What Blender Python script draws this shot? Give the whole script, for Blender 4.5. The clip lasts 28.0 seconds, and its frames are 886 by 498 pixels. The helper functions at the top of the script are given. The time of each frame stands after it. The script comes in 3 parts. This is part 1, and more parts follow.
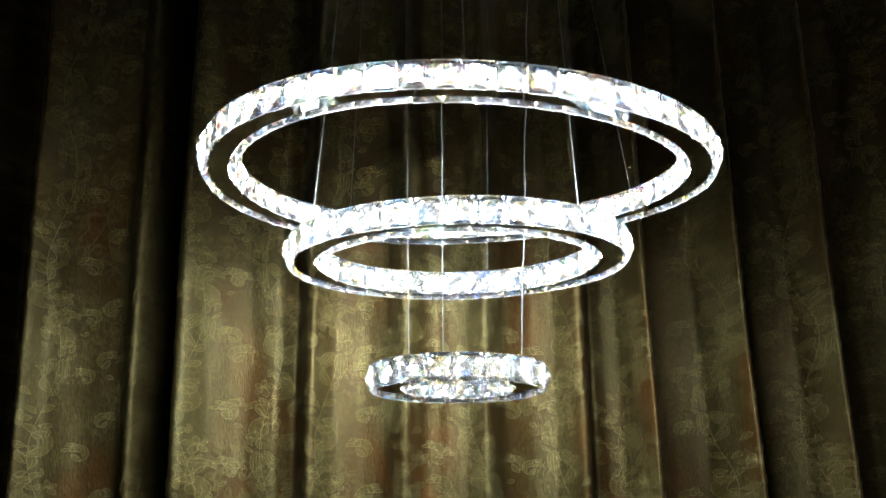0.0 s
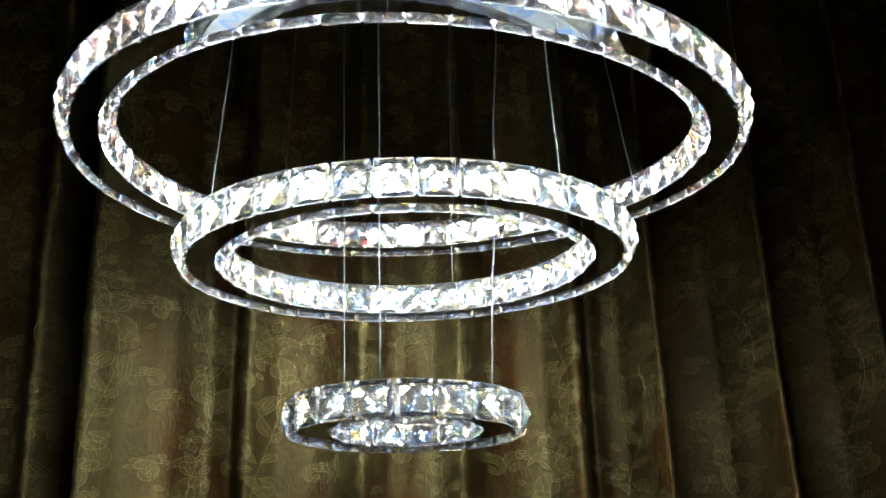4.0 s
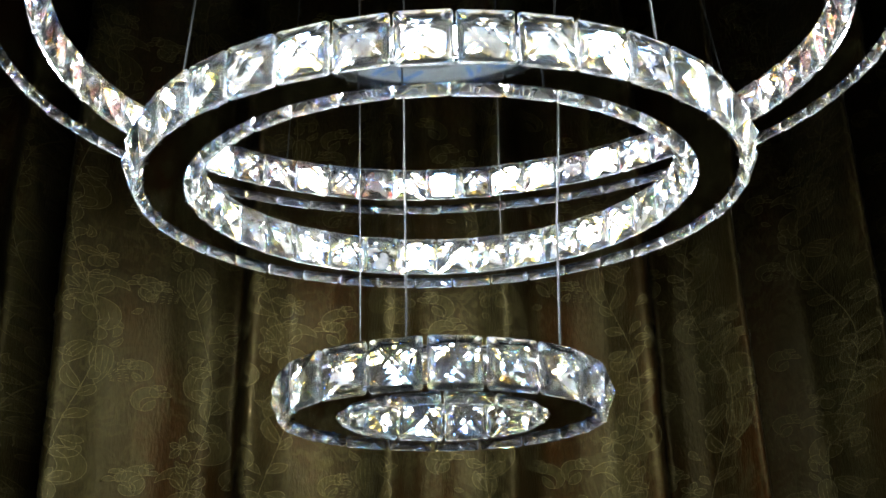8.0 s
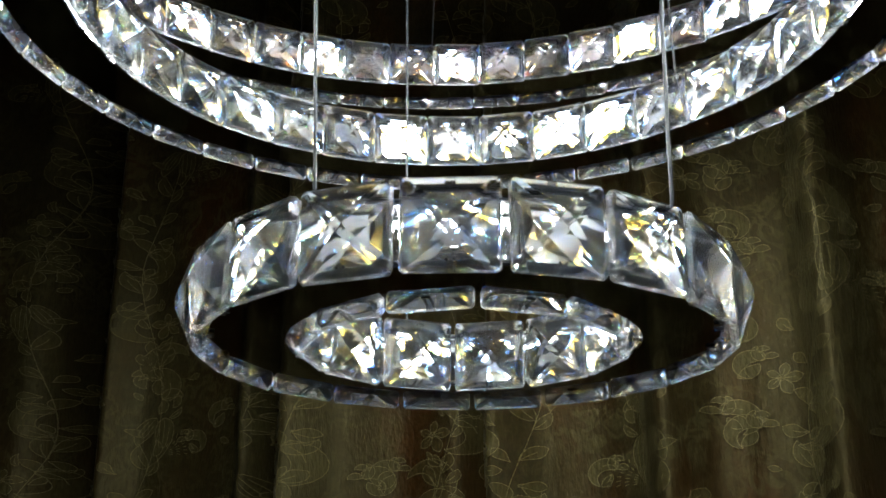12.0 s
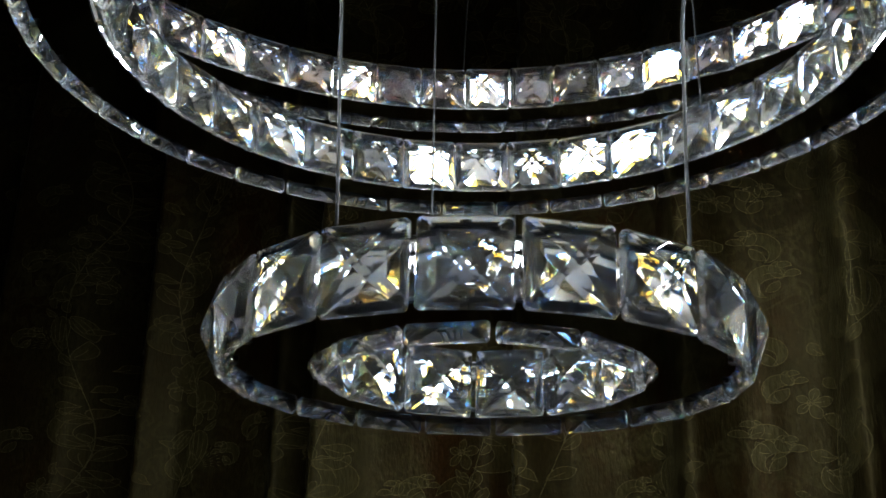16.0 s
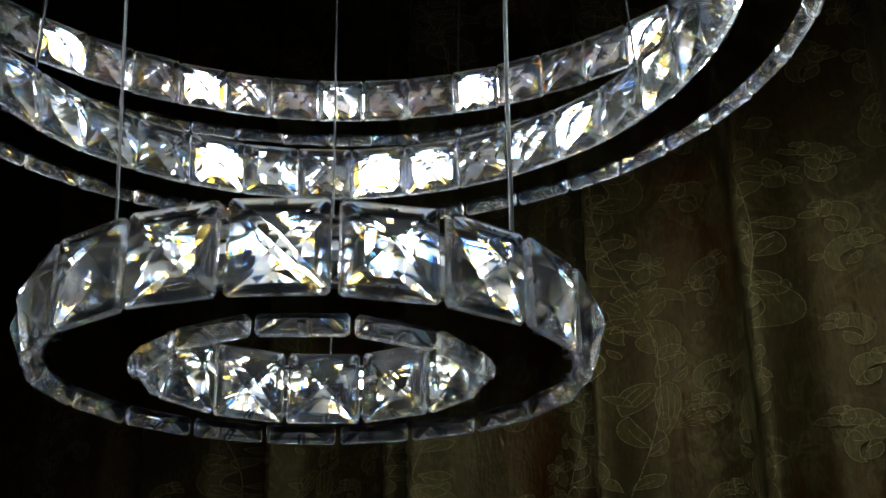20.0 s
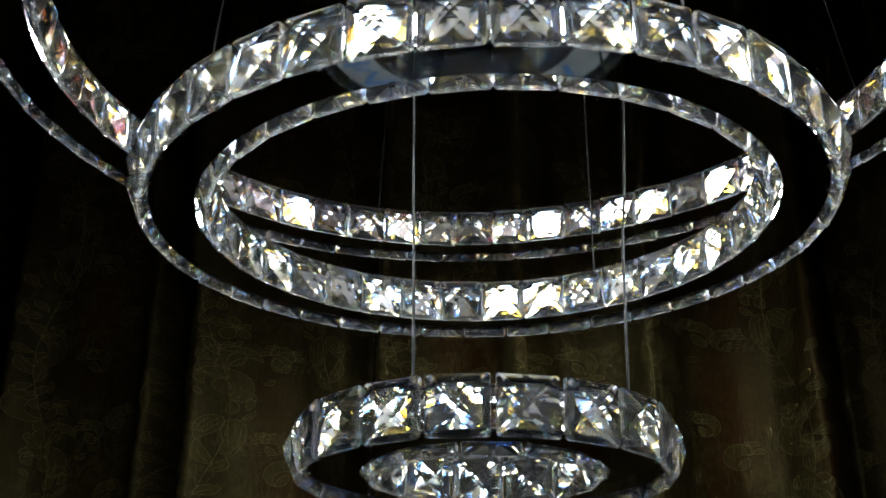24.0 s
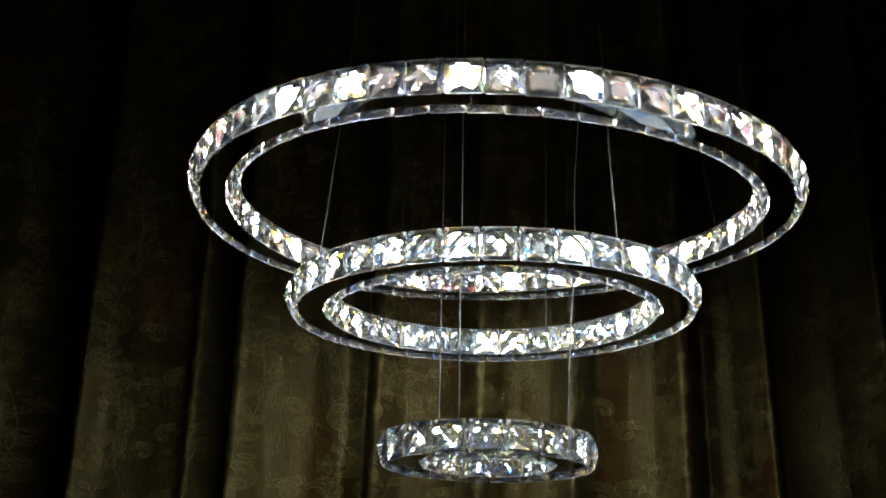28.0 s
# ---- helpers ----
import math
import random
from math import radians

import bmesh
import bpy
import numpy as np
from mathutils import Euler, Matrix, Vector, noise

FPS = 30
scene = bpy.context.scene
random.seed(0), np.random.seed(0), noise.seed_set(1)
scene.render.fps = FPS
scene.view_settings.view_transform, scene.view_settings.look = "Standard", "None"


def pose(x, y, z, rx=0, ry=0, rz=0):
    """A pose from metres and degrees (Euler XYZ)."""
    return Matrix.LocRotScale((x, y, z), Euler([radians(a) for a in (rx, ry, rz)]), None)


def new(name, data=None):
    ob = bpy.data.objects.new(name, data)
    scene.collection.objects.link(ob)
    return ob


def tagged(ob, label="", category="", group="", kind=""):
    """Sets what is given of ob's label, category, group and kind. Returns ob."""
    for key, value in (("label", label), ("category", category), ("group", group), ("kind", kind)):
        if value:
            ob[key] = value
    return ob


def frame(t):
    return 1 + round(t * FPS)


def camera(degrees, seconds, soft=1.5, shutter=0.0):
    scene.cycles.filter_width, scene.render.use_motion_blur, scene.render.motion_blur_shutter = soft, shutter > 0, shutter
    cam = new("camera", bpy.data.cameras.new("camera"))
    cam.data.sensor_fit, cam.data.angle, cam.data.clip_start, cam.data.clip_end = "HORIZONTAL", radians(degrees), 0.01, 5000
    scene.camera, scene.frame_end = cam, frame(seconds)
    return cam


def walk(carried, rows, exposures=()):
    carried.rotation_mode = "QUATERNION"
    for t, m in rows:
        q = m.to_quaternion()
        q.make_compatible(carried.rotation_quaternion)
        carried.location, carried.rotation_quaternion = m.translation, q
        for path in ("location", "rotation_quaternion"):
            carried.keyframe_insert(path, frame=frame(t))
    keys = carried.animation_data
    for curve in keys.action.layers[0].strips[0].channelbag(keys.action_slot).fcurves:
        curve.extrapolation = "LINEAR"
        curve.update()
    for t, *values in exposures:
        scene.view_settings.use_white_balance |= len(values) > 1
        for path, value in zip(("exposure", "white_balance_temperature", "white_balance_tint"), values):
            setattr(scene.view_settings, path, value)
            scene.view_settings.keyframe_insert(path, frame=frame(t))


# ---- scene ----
cam = camera(42.99, 28.0, soft=1.5)
# t, x, y, z, yaw, pitch, roll
ROWS = [
    (0, 0.0045, 0.0162, 1.4990, 0.08, 14.93, 0.80),
    (0.5, 0.0377, 0.1008, 1.5086, 0.62, 16.06, 0.89),
    (1, 0.0696, 0.1624, 1.5123, 2.11, 17.48, 0.48),
    (1.5, 0.0856, 0.1999, 1.5103, 2.28, 17.37, 0.39),
    (2, 0.0751, 0.2412, 1.5204, 2.52, 17.40, 0.68),
    (2.5, 0.0571, 0.2932, 1.5323, 1.59, 18.08, 0.85),
    (3, 0.0566, 0.3208, 1.5379, 0.84, 18.66, 1.16),
    (3.5, 0.0670, 0.3280, 1.5324, 0.62, 18.67, 1.50),
    (4, 0.0609, 0.3360, 1.5246, 0.74, 18.12, 1.53),
    (4.5, 0.0346, 0.3797, 1.5185, 0.85, 15.18, 1.57),
    (6.5, 0.0974, 0.5812, 1.5260, 5.19, 14.03, 0.38),
    (7, 0.0934, 0.6054, 1.5279, 6.64, 14.64, 0.46),
    (7.5, 0.0654, 0.6035, 1.5339, 3.93, 17.71, 1.50),
    (8, 0.0487, 0.5958, 1.5406, 2.54, 19.54, 1.40),
    (8.5, 0.0454, 0.6081, 1.5413, 1.58, 19.67, 1.90),
    (9, 0.0583, 0.6360, 1.5403, 3.01, 19.44, 2.39),
    (9.5, 0.0958, 0.6967, 1.5419, 6.81, 20.39, 0.91),
    (10, 0.1446, 0.7699, 1.5538, 12.14, 20.15, 0.80),
    (10.5, 0.1668, 0.8251, 1.5662, 19.02, 20.34, 0.69),
    (11, 0.1865, 0.8663, 1.5678, 21.79, 20.48, 0.25),
    (11.5, 0.1966, 0.8939, 1.5690, 26.09, 20.42, 0.04),
    (12, 0.2058, 0.9150, 1.5648, 28.70, 19.89, 0.48),
    (12.5, 0.2072, 0.9167, 1.5654, 29.64, 19.85, 0.38),
    (13, 0.2080, 0.9227, 1.5682, 29.88, 19.86, 0.18),
    (13.5, 0.2103, 0.9263, 1.5688, 31.22, 20.22, -0.14),
    (15.5, 0.2112, 0.9186, 1.5704, 30.55, 20.36, -0.80),
    (16, 0.2174, 0.9090, 1.5693, 30.35, 20.40, -0.88),
    (16.5, 0.2243, 0.9186, 1.5677, 30.70, 20.37, -0.82),
    (17, 0.2516, 0.9534, 1.5651, 34.82, 20.17, 0.58),
    (17.5, 0.2732, 0.9766, 1.5675, 39.19, 20.63, 0.29),
    (18, 0.2922, 0.9950, 1.5679, 43.20, 21.04, 1.09),
    (18.5, 0.3066, 1.0085, 1.5650, 46.22, 21.58, 1.71),
    (19, 0.3223, 1.0224, 1.5627, 49.13, 22.45, 1.96),
    (19.5, 0.3261, 1.0385, 1.5584, 51.91, 22.43, 1.43),
    (20, 0.3248, 1.0221, 1.5602, 44.49, 22.28, 1.20),
    (20.5, 0.3127, 0.9835, 1.5635, 37.11, 22.34, 0.76),
    (21, 0.2912, 0.9377, 1.5620, 32.89, 22.45, 0.51),
    (21.5, 0.2482, 0.9012, 1.5585, 28.22, 21.55, 0.40),
    (23.5, 0.1532, 0.7674, 1.5514, 16.71, 22.71, 0.08),
    (24, 0.1566, 0.7036, 1.5439, 15.54, 23.79, 0.11),
    (24.5, 0.1383, 0.6288, 1.5332, 15.22, 22.69, 0.34),
    (25, 0.1169, 0.5726, 1.5223, 12.70, 21.73, 0.96),
    (25.5, 0.0985, 0.5371, 1.5181, 10.29, 21.11, 0.13),
    (26, 0.1164, 0.4971, 1.5269, 8.04, 21.91, 0.47),
    (26.5, 0.1526, 0.4396, 1.5185, 8.21, 21.26, -1.16),
    (27, 0.1913, 0.3454, 1.5159, 9.38, 19.91, -0.49),
    (27.5, 0.2020, 0.2784, 1.5165, 10.08, 18.63, -0.56),
    (28, 0.1607, 0.2231, 1.5181, 9.64, 19.08, -1.14),
]
# t, stops, kelvin, tint
EXPOSURES = [(0.0, 3.1, 6400, 10), (2.0, 2.35, 6450, 10), (3.0, 2.35, 6450, 10), (4.0, 2.0, 6500, 10), (6.5, 1.85, 6500, 10), (7.2, 1.7, 6500, 10), (8.0, 1.15, 6550, 10), (10.0, 0.98, 6600, 10), (12.0, 0.7, 6500, 10), (13.5, 0.68, 6500, 10),
             (15.5, -0.48, 6450, 10), (19.0, -0.48, 6450, 10), (20.0, -0.4, 6400, 10), (21.0, 0.62, 6550, 10), (21.5, 0.65, 6550, 10), (23.5, -0.5, 6650, 10), (26.0, -0.2, 6950, 10), (27.0, 0.32, 6900, 10), (28.0, 0.6, 6800, 10)]
walk(cam, [(t, pose(x, y, z, 90 + pitch, roll, yaw)) for t, x, y, z, yaw, pitch, roll in ROWS], EXPOSURES)

# ---- world: a closed dark room, lit by the chandelier alone ----
world = bpy.data.worlds.new("world")
world.use_nodes = True
scene.world = world
world.node_tree.nodes["Background"].inputs[0].default_value = (0.01, 0.012, 0.015, 1)
world.node_tree.nodes["Background"].inputs[1].default_value = 0.2

LED_STRENGTH = {"large": 310.0, "middle": 360.0, "small": 580.0}
# weak extra lights between the LED pairs, added for sparkle
SPARKLE_STRENGTH = {"large": 5.0, "middle": 12.0, "small": 26.0}
# white share in the crystal that stands in for glow on its facets
GLOW_SHARE = 0.0035


# ---- materials ----
def material(name):
    m = bpy.data.materials.new(name)
    m.use_nodes = True
    nt = m.node_tree
    return m, nt, nt.nodes["Principled BSDF"]


def link(nt, a, b):
    nt.links.new(a, b)


def ramp(nt, fac, stops):
    r = nt.nodes.new("ShaderNodeValToRGB")
    while len(r.color_ramp.elements) < len(stops):
        r.color_ramp.elements.new(0.5)
    for e, (p, c) in zip(r.color_ramp.elements, stops):
        e.position, e.color = p, (*c, 1)
    link(nt, fac, r.inputs[0])
    return r.outputs[0]


def noise_tex(nt, scale, detail=4, rough=0.55, coords=None, stretch=None, distortion=0.0):
    n = nt.nodes.new("ShaderNodeTexNoise")
    n.inputs["Scale"].default_value, n.inputs["Detail"].default_value = scale, detail
    n.inputs["Roughness"].default_value, n.inputs["Distortion"].default_value = rough, distortion
    if coords is None:
        tc = nt.nodes.new("ShaderNodeTexCoord")
        coords = tc.outputs["Object"]
    if stretch:
        mp = nt.nodes.new("ShaderNodeMapping")
        mp.inputs["Scale"].default_value = stretch
        link(nt, coords, mp.inputs[0])
        coords = mp.outputs[0]
    link(nt, coords, n.inputs["Vector"])
    return n


def bump(nt, height, strength, distance, bsdf):
    b = nt.nodes.new("ShaderNodeBump")
    b.inputs["Strength"].default_value, b.inputs["Distance"].default_value = strength, distance
    link(nt, height, b.inputs["Height"])
    link(nt, b.outputs[0], bsdf.inputs["Normal"])


def plain(name, dark, light, scale, rough, metal=0.0, bumpiness=0.0, sheen=0.0, gloss=0.5):
    m, nt, p = material(name)
    n = noise_tex(nt, scale)
    link(nt, ramp(nt, n.outputs[0], [(0.3, dark), (0.7, light)]), p.inputs["Base Color"])
    p.inputs["Roughness"].default_value, p.inputs["Metallic"].default_value = rough, metal
    p.inputs["Sheen Weight"].default_value = sheen
    p.inputs["Specular IOR Level"].default_value = gloss
    if bumpiness:
        bump(nt, noise_tex(nt, scale * 6).outputs[0], bumpiness, 0.002, p)
    return m


def glass_material(name, rough, glow_share):
    """Clear lead crystal: mostly clear, with a share of fire at the two ends of the rainbow, under a trace of white
    that stands in for glow and haze.
    """
    m = bpy.data.materials.new(name)
    m.use_nodes = True
    nt = m.node_tree
    nt.nodes.clear()
    out = nt.nodes.new("ShaderNodeOutputMaterial")
    clear = nt.nodes.new("ShaderNodeBsdfGlass")
    clear.inputs["Color"].default_value, clear.inputs["IOR"].default_value, clear.inputs["Roughness"].default_value = (0.985, 0.99, 0.97, 1), 1.55, rough
    total = clear.outputs[0]
    for share, colour, ior in ((0.2, (1.0, 0.62, 0.08, 1), 1.46), (0.17, (0.08, 0.34, 1.0, 1), 1.64)):
        r = nt.nodes.new("ShaderNodeBsdfGlass")
        r.inputs["Color"].default_value, r.inputs["IOR"].default_value, r.inputs["Roughness"].default_value = colour, ior, rough
        a = nt.nodes.new("ShaderNodeMixShader")
        a.inputs[0].default_value = share
        link(nt, total, a.inputs[1]), link(nt, r.outputs[0], a.inputs[2])
        total = a.outputs[0]
    # matt white mixed in unevenly: a grey glow put into the glass colour
    glow_back = nt.nodes.new("ShaderNodeBsdfTranslucent")
    glow_back.inputs["Color"].default_value = (0.8, 0.82, 0.82, 1)
    face = nt.nodes.new("ShaderNodeBsdfDiffuse")
    face.inputs["Color"].default_value = (0.8, 0.82, 0.82, 1)
    both = nt.nodes.new("ShaderNodeMixShader")
    link(nt, glow_back.outputs[0], both.inputs[1]), link(nt, face.outputs[0], both.inputs[2])
    amount = nt.nodes.new("ShaderNodeMapRange")
    amount.inputs["From Min"].default_value, amount.inputs["From Max"].default_value = 0.35, 0.7
    amount.inputs["To Min"].default_value, amount.inputs["To Max"].default_value = 0.001, glow_share
    link(nt, noise_tex(nt, 260, 4, 0.6).outputs[0], amount.inputs[0])
    mix = nt.nodes.new("ShaderNodeMixShader")
    link(nt, amount.outputs[0], mix.inputs[0]), link(nt, total, mix.inputs[1]), link(nt, both.outputs[0], mix.inputs[2])
    link(nt, mix.outputs[0], out.inputs["Surface"])
    return m


def steel_material(name, low, high, r0, r1, tint):
    m, nt, p = material(name)
    p.inputs["Metallic"].default_value = 1.0
    n = noise_tex(nt, 60, 3)
    link(nt, ramp(nt, n.outputs[0], [(0.35, tuple(low * c for c in tint)), (0.7, tuple(high * c for c in tint))]), p.inputs["Base Color"])
    r = nt.nodes.new("ShaderNodeMapRange")
    r.inputs["To Min"].default_value, r.inputs["To Max"].default_value = r0, r1
    link(nt, noise_tex(nt, 25, 5).outputs[0], r.inputs[0])
    link(nt, r.outputs[0], p.inputs["Roughness"])
    return m


def film_material():
    m, nt, p = material("milky_film")
    n = noise_tex(nt, 70, 4, 0.6, distortion=0.8)
    link(nt, ramp(nt, n.outputs[0], [(0.3, (0.15, 0.153, 0.15)), (0.7, (0.25, 0.253, 0.25))]), p.inputs["Base Color"])
    p.inputs["Roughness"].default_value = 0.3
    bump(nt, noise_tex(nt, 90, 4).outputs[0], 0.5, 0.001, p)
    return m


def led_material(name, strength):
    m, nt, p = material(name)
    p.inputs["Base Color"].default_value = (0.9, 0.9, 0.85, 1)
    p.inputs["Emission Color"].default_value = (0.90, 1.0, 1.02, 1)
    p.inputs["Emission Strength"].default_value = strength
    return m


def curtain_material(name, gain, figured, stops, rough):
    """Damask: rust and olive grounds in soft patches, a self-coloured figure, ribbed weave; the woven leaves share its patches."""
    m, nt, p = material(name)
    patches = noise_tex(nt, 7.5, 4, 0.6, stretch=(1.0, 1.0, 0.6))
    # the ground turns from rust to olive along the vines
    stripe = nt.nodes.new("ShaderNodeAttribute")
    stripe.attribute_name = "vine"
    tone = nt.nodes.new("ShaderNodeMath")
    tone.operation = "MULTIPLY_ADD"
    tone.inputs[1].default_value = 0.17
    link(nt, stripe.outputs["Fac"], tone.inputs[0]), link(nt, patches.outputs[0], tone.inputs[2])
    base = ramp(nt, tone.outputs[0], [(at, tuple(gain * c for c in col)) for at, col in stops])
    # self-coloured weave figure: soft curls inside the ground
    curls = noise_tex(nt, 34, 3, 0.5, distortion=1.6)
    fig = ramp(nt, curls.outputs[0], [(0.42, (0, 0, 0)), (0.47, (1, 1, 1)), (0.53, (1, 1, 1)), (0.58, (0, 0, 0))])
    mix = nt.nodes.new("ShaderNodeMix")
    mix.data_type = "RGBA"
    mix.inputs["B"].default_value = (gain * 0.021, gain * 0.0172, gain * 0.0064, 1)
    half = nt.nodes.new("ShaderNodeMath")
    half.operation = "MULTIPLY"
    link(nt, ramp(nt, noise_tex(nt, 8, 3, 0.6).outputs[0], [(0.40, (0.08, 0.08, 0.08)), (0.60, (figured, figured, figured))]), half.inputs[1])
    link(nt, fig, half.inputs[0])
    link(nt, half.outputs[0], mix.inputs["Factor"])
    link(nt, base, mix.inputs["A"])
    # fine thread shade
    grain = nt.nodes.new("ShaderNodeMix")
    grain.data_type, grain.blend_type = "RGBA", "MULTIPLY"
    grain.inputs["Factor"].default_value = 1.0
    ribs = noise_tex(nt, 330, 3, 0.6, stretch=(1.0, 1.0, 0.35))
    link(nt, mix.outputs["Result"], grain.inputs["A"])
    link(nt, ramp(nt, ribs.outputs[0], [(0.3, (0.62, 0.62, 0.62)), (0.7, (1.25, 1.25, 1.25))]), grain.inputs["B"])
    link(nt, grain.outputs["Result"], p.inputs["Base Color"])
    p.inputs["Roughness"].default_value = rough
    p.inputs["Specular IOR Level"].default_value = 0.08
    p.inputs["Specular Tint"].default_value = (1.0, 0.8, 0.38, 1)
    bump(nt, ribs.outputs[0], 0.6, 0.0016, p)
    return m


# the edge glass is slightly rough and whitened far more, to brighten the rims
GLASS, GIRDLE = glass_material("crystal_glass", 0.0, GLOW_SHARE), glass_material("crystal_edge_glow", 0.05, 28 * GLOW_SHARE)
STEEL, BRIGHT, DULL = steel_material("dark_polished_steel", 0.15, 0.20, 0.02, 0.07, (0.92, 1.0, 1.08)), steel_material("satin_inner_steel", 0.34, 0.44, 0.14, 0.32, (1.0, 1.0, 0.97)), steel_material("dull_inner_steel", 0.26, 0.34, 0.08, 0.2, (1.0, 1.0, 0.97))
CURTAIN = curtain_material("damask_cloth", 1.0, 0.7, [(0.42, (0.0130, 0.0045, 0.0010)), (0.53, (0.0096, 0.0048, 0.0013)), (0.63, (0.0088, 0.0057, 0.0018)), (0.76, (0.0116, 0.0086, 0.0030))], 0.45)
FIGURE = curtain_material("satin_figure", 0.95, 0.6, [(0.36, (0.0172, 0.0112, 0.0034)), (0.5, (0.0186, 0.0140, 0.0046)), (0.7, (0.0206, 0.0164, 0.0060))], 0.42)
THREAD = plain("gold_thread", (0.014, 0.0113, 0.0044), (0.082, 0.066, 0.027), 700, 0.5, 0.0, 0.3, 0.0, 0.05)
PIN = plain("steel_pin", (0.06, 0.06, 0.06), (0.22, 0.22, 0.21), 200, 0.25, 1.0)
WIRE = plain("steel_cable", (0.010, 0.0103, 0.0103), (0.019, 0.0194, 0.019), 300, 0.5, 0.1, 0.2, 0.0, 0.2)
RED = plain("red_wire_sleeve", (0.22, 0.020, 0.014), (0.34, 0.03, 0.02), 80, 0.4)
# mottled pale and dark to put mixed grey reflections into the crystal facets
PCB = plain("led_board", (0.015, 0.016, 0.015), (0.26, 0.263, 0.26), 240, 0.5)
FLOOR = plain("pale_floor_tile", (0.52, 0.52, 0.51), (0.62, 0.62, 0.61), 9, 0.5, 0.0, 0.2)
WALL = plain("wall_paint", (0.80, 0.80, 0.79), (0.86, 0.86, 0.85), 6, 0.8, 0.0, 0.2)
CEIL = plain("ceiling_paint", (0.76, 0.76, 0.75), (0.82, 0.82, 0.81), 5, 0.85, 0.0, 0.2)
FILM, PRINT = film_material(), plain("blue_print", (0.02, 0.09, 0.24), (0.03, 0.13, 0.34), 220, 0.4)
LEDS = {k: led_material("led_" + k, s) for k, s in LED_STRENGTH.items()}
SPARKLES = {k: led_material("sparkle_" + k, s) for k, s in SPARKLE_STRENGTH.items()}


# ---- mesh helpers ----
def mesh_of(name, bm, mats, smooth=False):
    me = bpy.data.meshes.new(name)
    bmesh.ops.recalc_face_normals(bm, faces=bm.faces)
    bm.to_mesh(me)
    bm.free()
    for mt in mats if isinstance(mats, (list, tuple)) else [mats]:
        me.materials.append(mt)
    if smooth:
        me.shade_smooth()
    return me


def part(name, data, parent, m=None, label=""):
    """Links a mesh as one object under its thing or part."""
    ob = new(name, data)
    ob.parent = parent
    if m is not None:
        ob.matrix_basis = m
    if label:
        tagged(ob, label=label)
    return ob


def box_bm(x0, y0, z0, x1, y1, z1, bevel=0.0):
    bm = bmesh.new()
    bmesh.ops.create_cube(bm, size=1.0)
    for v in bm.verts:
        v.co = Vector(((x0 + x1) / 2 + v.co.x * (x1 - x0), (y0 + y1) / 2 + v.co.y * (y1 - y0), (z0 + z1) / 2 + v.co.z * (z1 - z0)))
    if bevel:
        bmesh.ops.bevel(bm, geom=list(bm.edges), offset=bevel, segments=2, affect="EDGES")
    return bm


def ring_bm(profile, n=144, bm=None):
    """A closed profile of (radius, z) turned round the z axis."""
    bm = bm or bmesh.new()
    loops = []
    for i in range(n):
        a = 2 * math.pi * i / n
        loops.append([bm.verts.new((r * math.cos(a), r * math.sin(a), z)) for r, z in profile])
    k = len(profile)
    for i in range(n):
        p, q = loops[i], loops[(i + 1) % n]
        for j in range(k):
            bm.faces.new((p[j], q[j], q[(j + 1) % k], p[(j + 1) % k]))
    return bm


def slab(r0, r1, z0, z1, b=0.0006):
    return [(r0, z0 + b), (r0 + b, z0), (r1 - b, z0), (r1, z0 + b), (r1, z1 - b), (r1 - b, z1), (r0 + b, z1), (r0, z1 - b)]


def tube_bm(points, radius, sides=8, bm=None):
    bm = bm or bmesh.new()
    pts = [Vector(p) for p in points]
    rings = []
    for i, p in enumerate(pts):
        d = (pts[min(i + 1, len(pts) - 1)] - pts[max(i - 1, 0)]).normalized()
        u = d.cross(Vector((0, 1, 0.01))).normalized()
        v = d.cross(u)
        rings.append([bm.verts.new(p + radius * (math.cos(2 * math.pi * j / sides) * u + math.sin(2 * math.pi * j / sides) * v)) for j in range(sides)])
    for a, b in zip(rings, rings[1:]):
        for j in range(sides):
            bm.faces.new((a[j], a[(j + 1) % sides], b[(j + 1) % sides], b[j]))
    bm.faces.new(rings[0]), bm.faces.new(rings[-1])
    return bm


# ---- room ----
X0, X1, Y0, Y1, HEIGHT = -2.95, 2.15, -0.95, 2.75, 3.3


def room():
    for name, b, mt, label in (
        ("floor", (X0, Y0, -0.1, X1, Y1, 0.0), FLOOR, "plain pale floor in shade"),
        ("ceiling", (X0, Y0, HEIGHT, X1, Y1, HEIGHT + 0.1), CEIL, "plain white painted ceiling"),
        ("wall_north", (X0, Y1, 0.0, X1, Y1 + 0.1, HEIGHT), WALL, "plain wall behind the curtain"),
        ("wall_south", (X0, Y0 - 0.1, 0.0, X1, Y0, HEIGHT), WALL, "plain pale wall in the dark"),
        ("wall_west", (X0 - 0.1, Y0, 0.0, X0, Y1, HEIGHT), WALL, "plain pale wall in the dark"),
        ("wall_east", (X1, Y0, 0.0, X1 + 0.1, Y1, HEIGHT), WALL, "plain pale wall in the dark"),
    ):
        tagged(new(name, mesh_of(name, box_bm(*b), mt)), label=label, category=name.split("_")[0], kind="structure")


room()

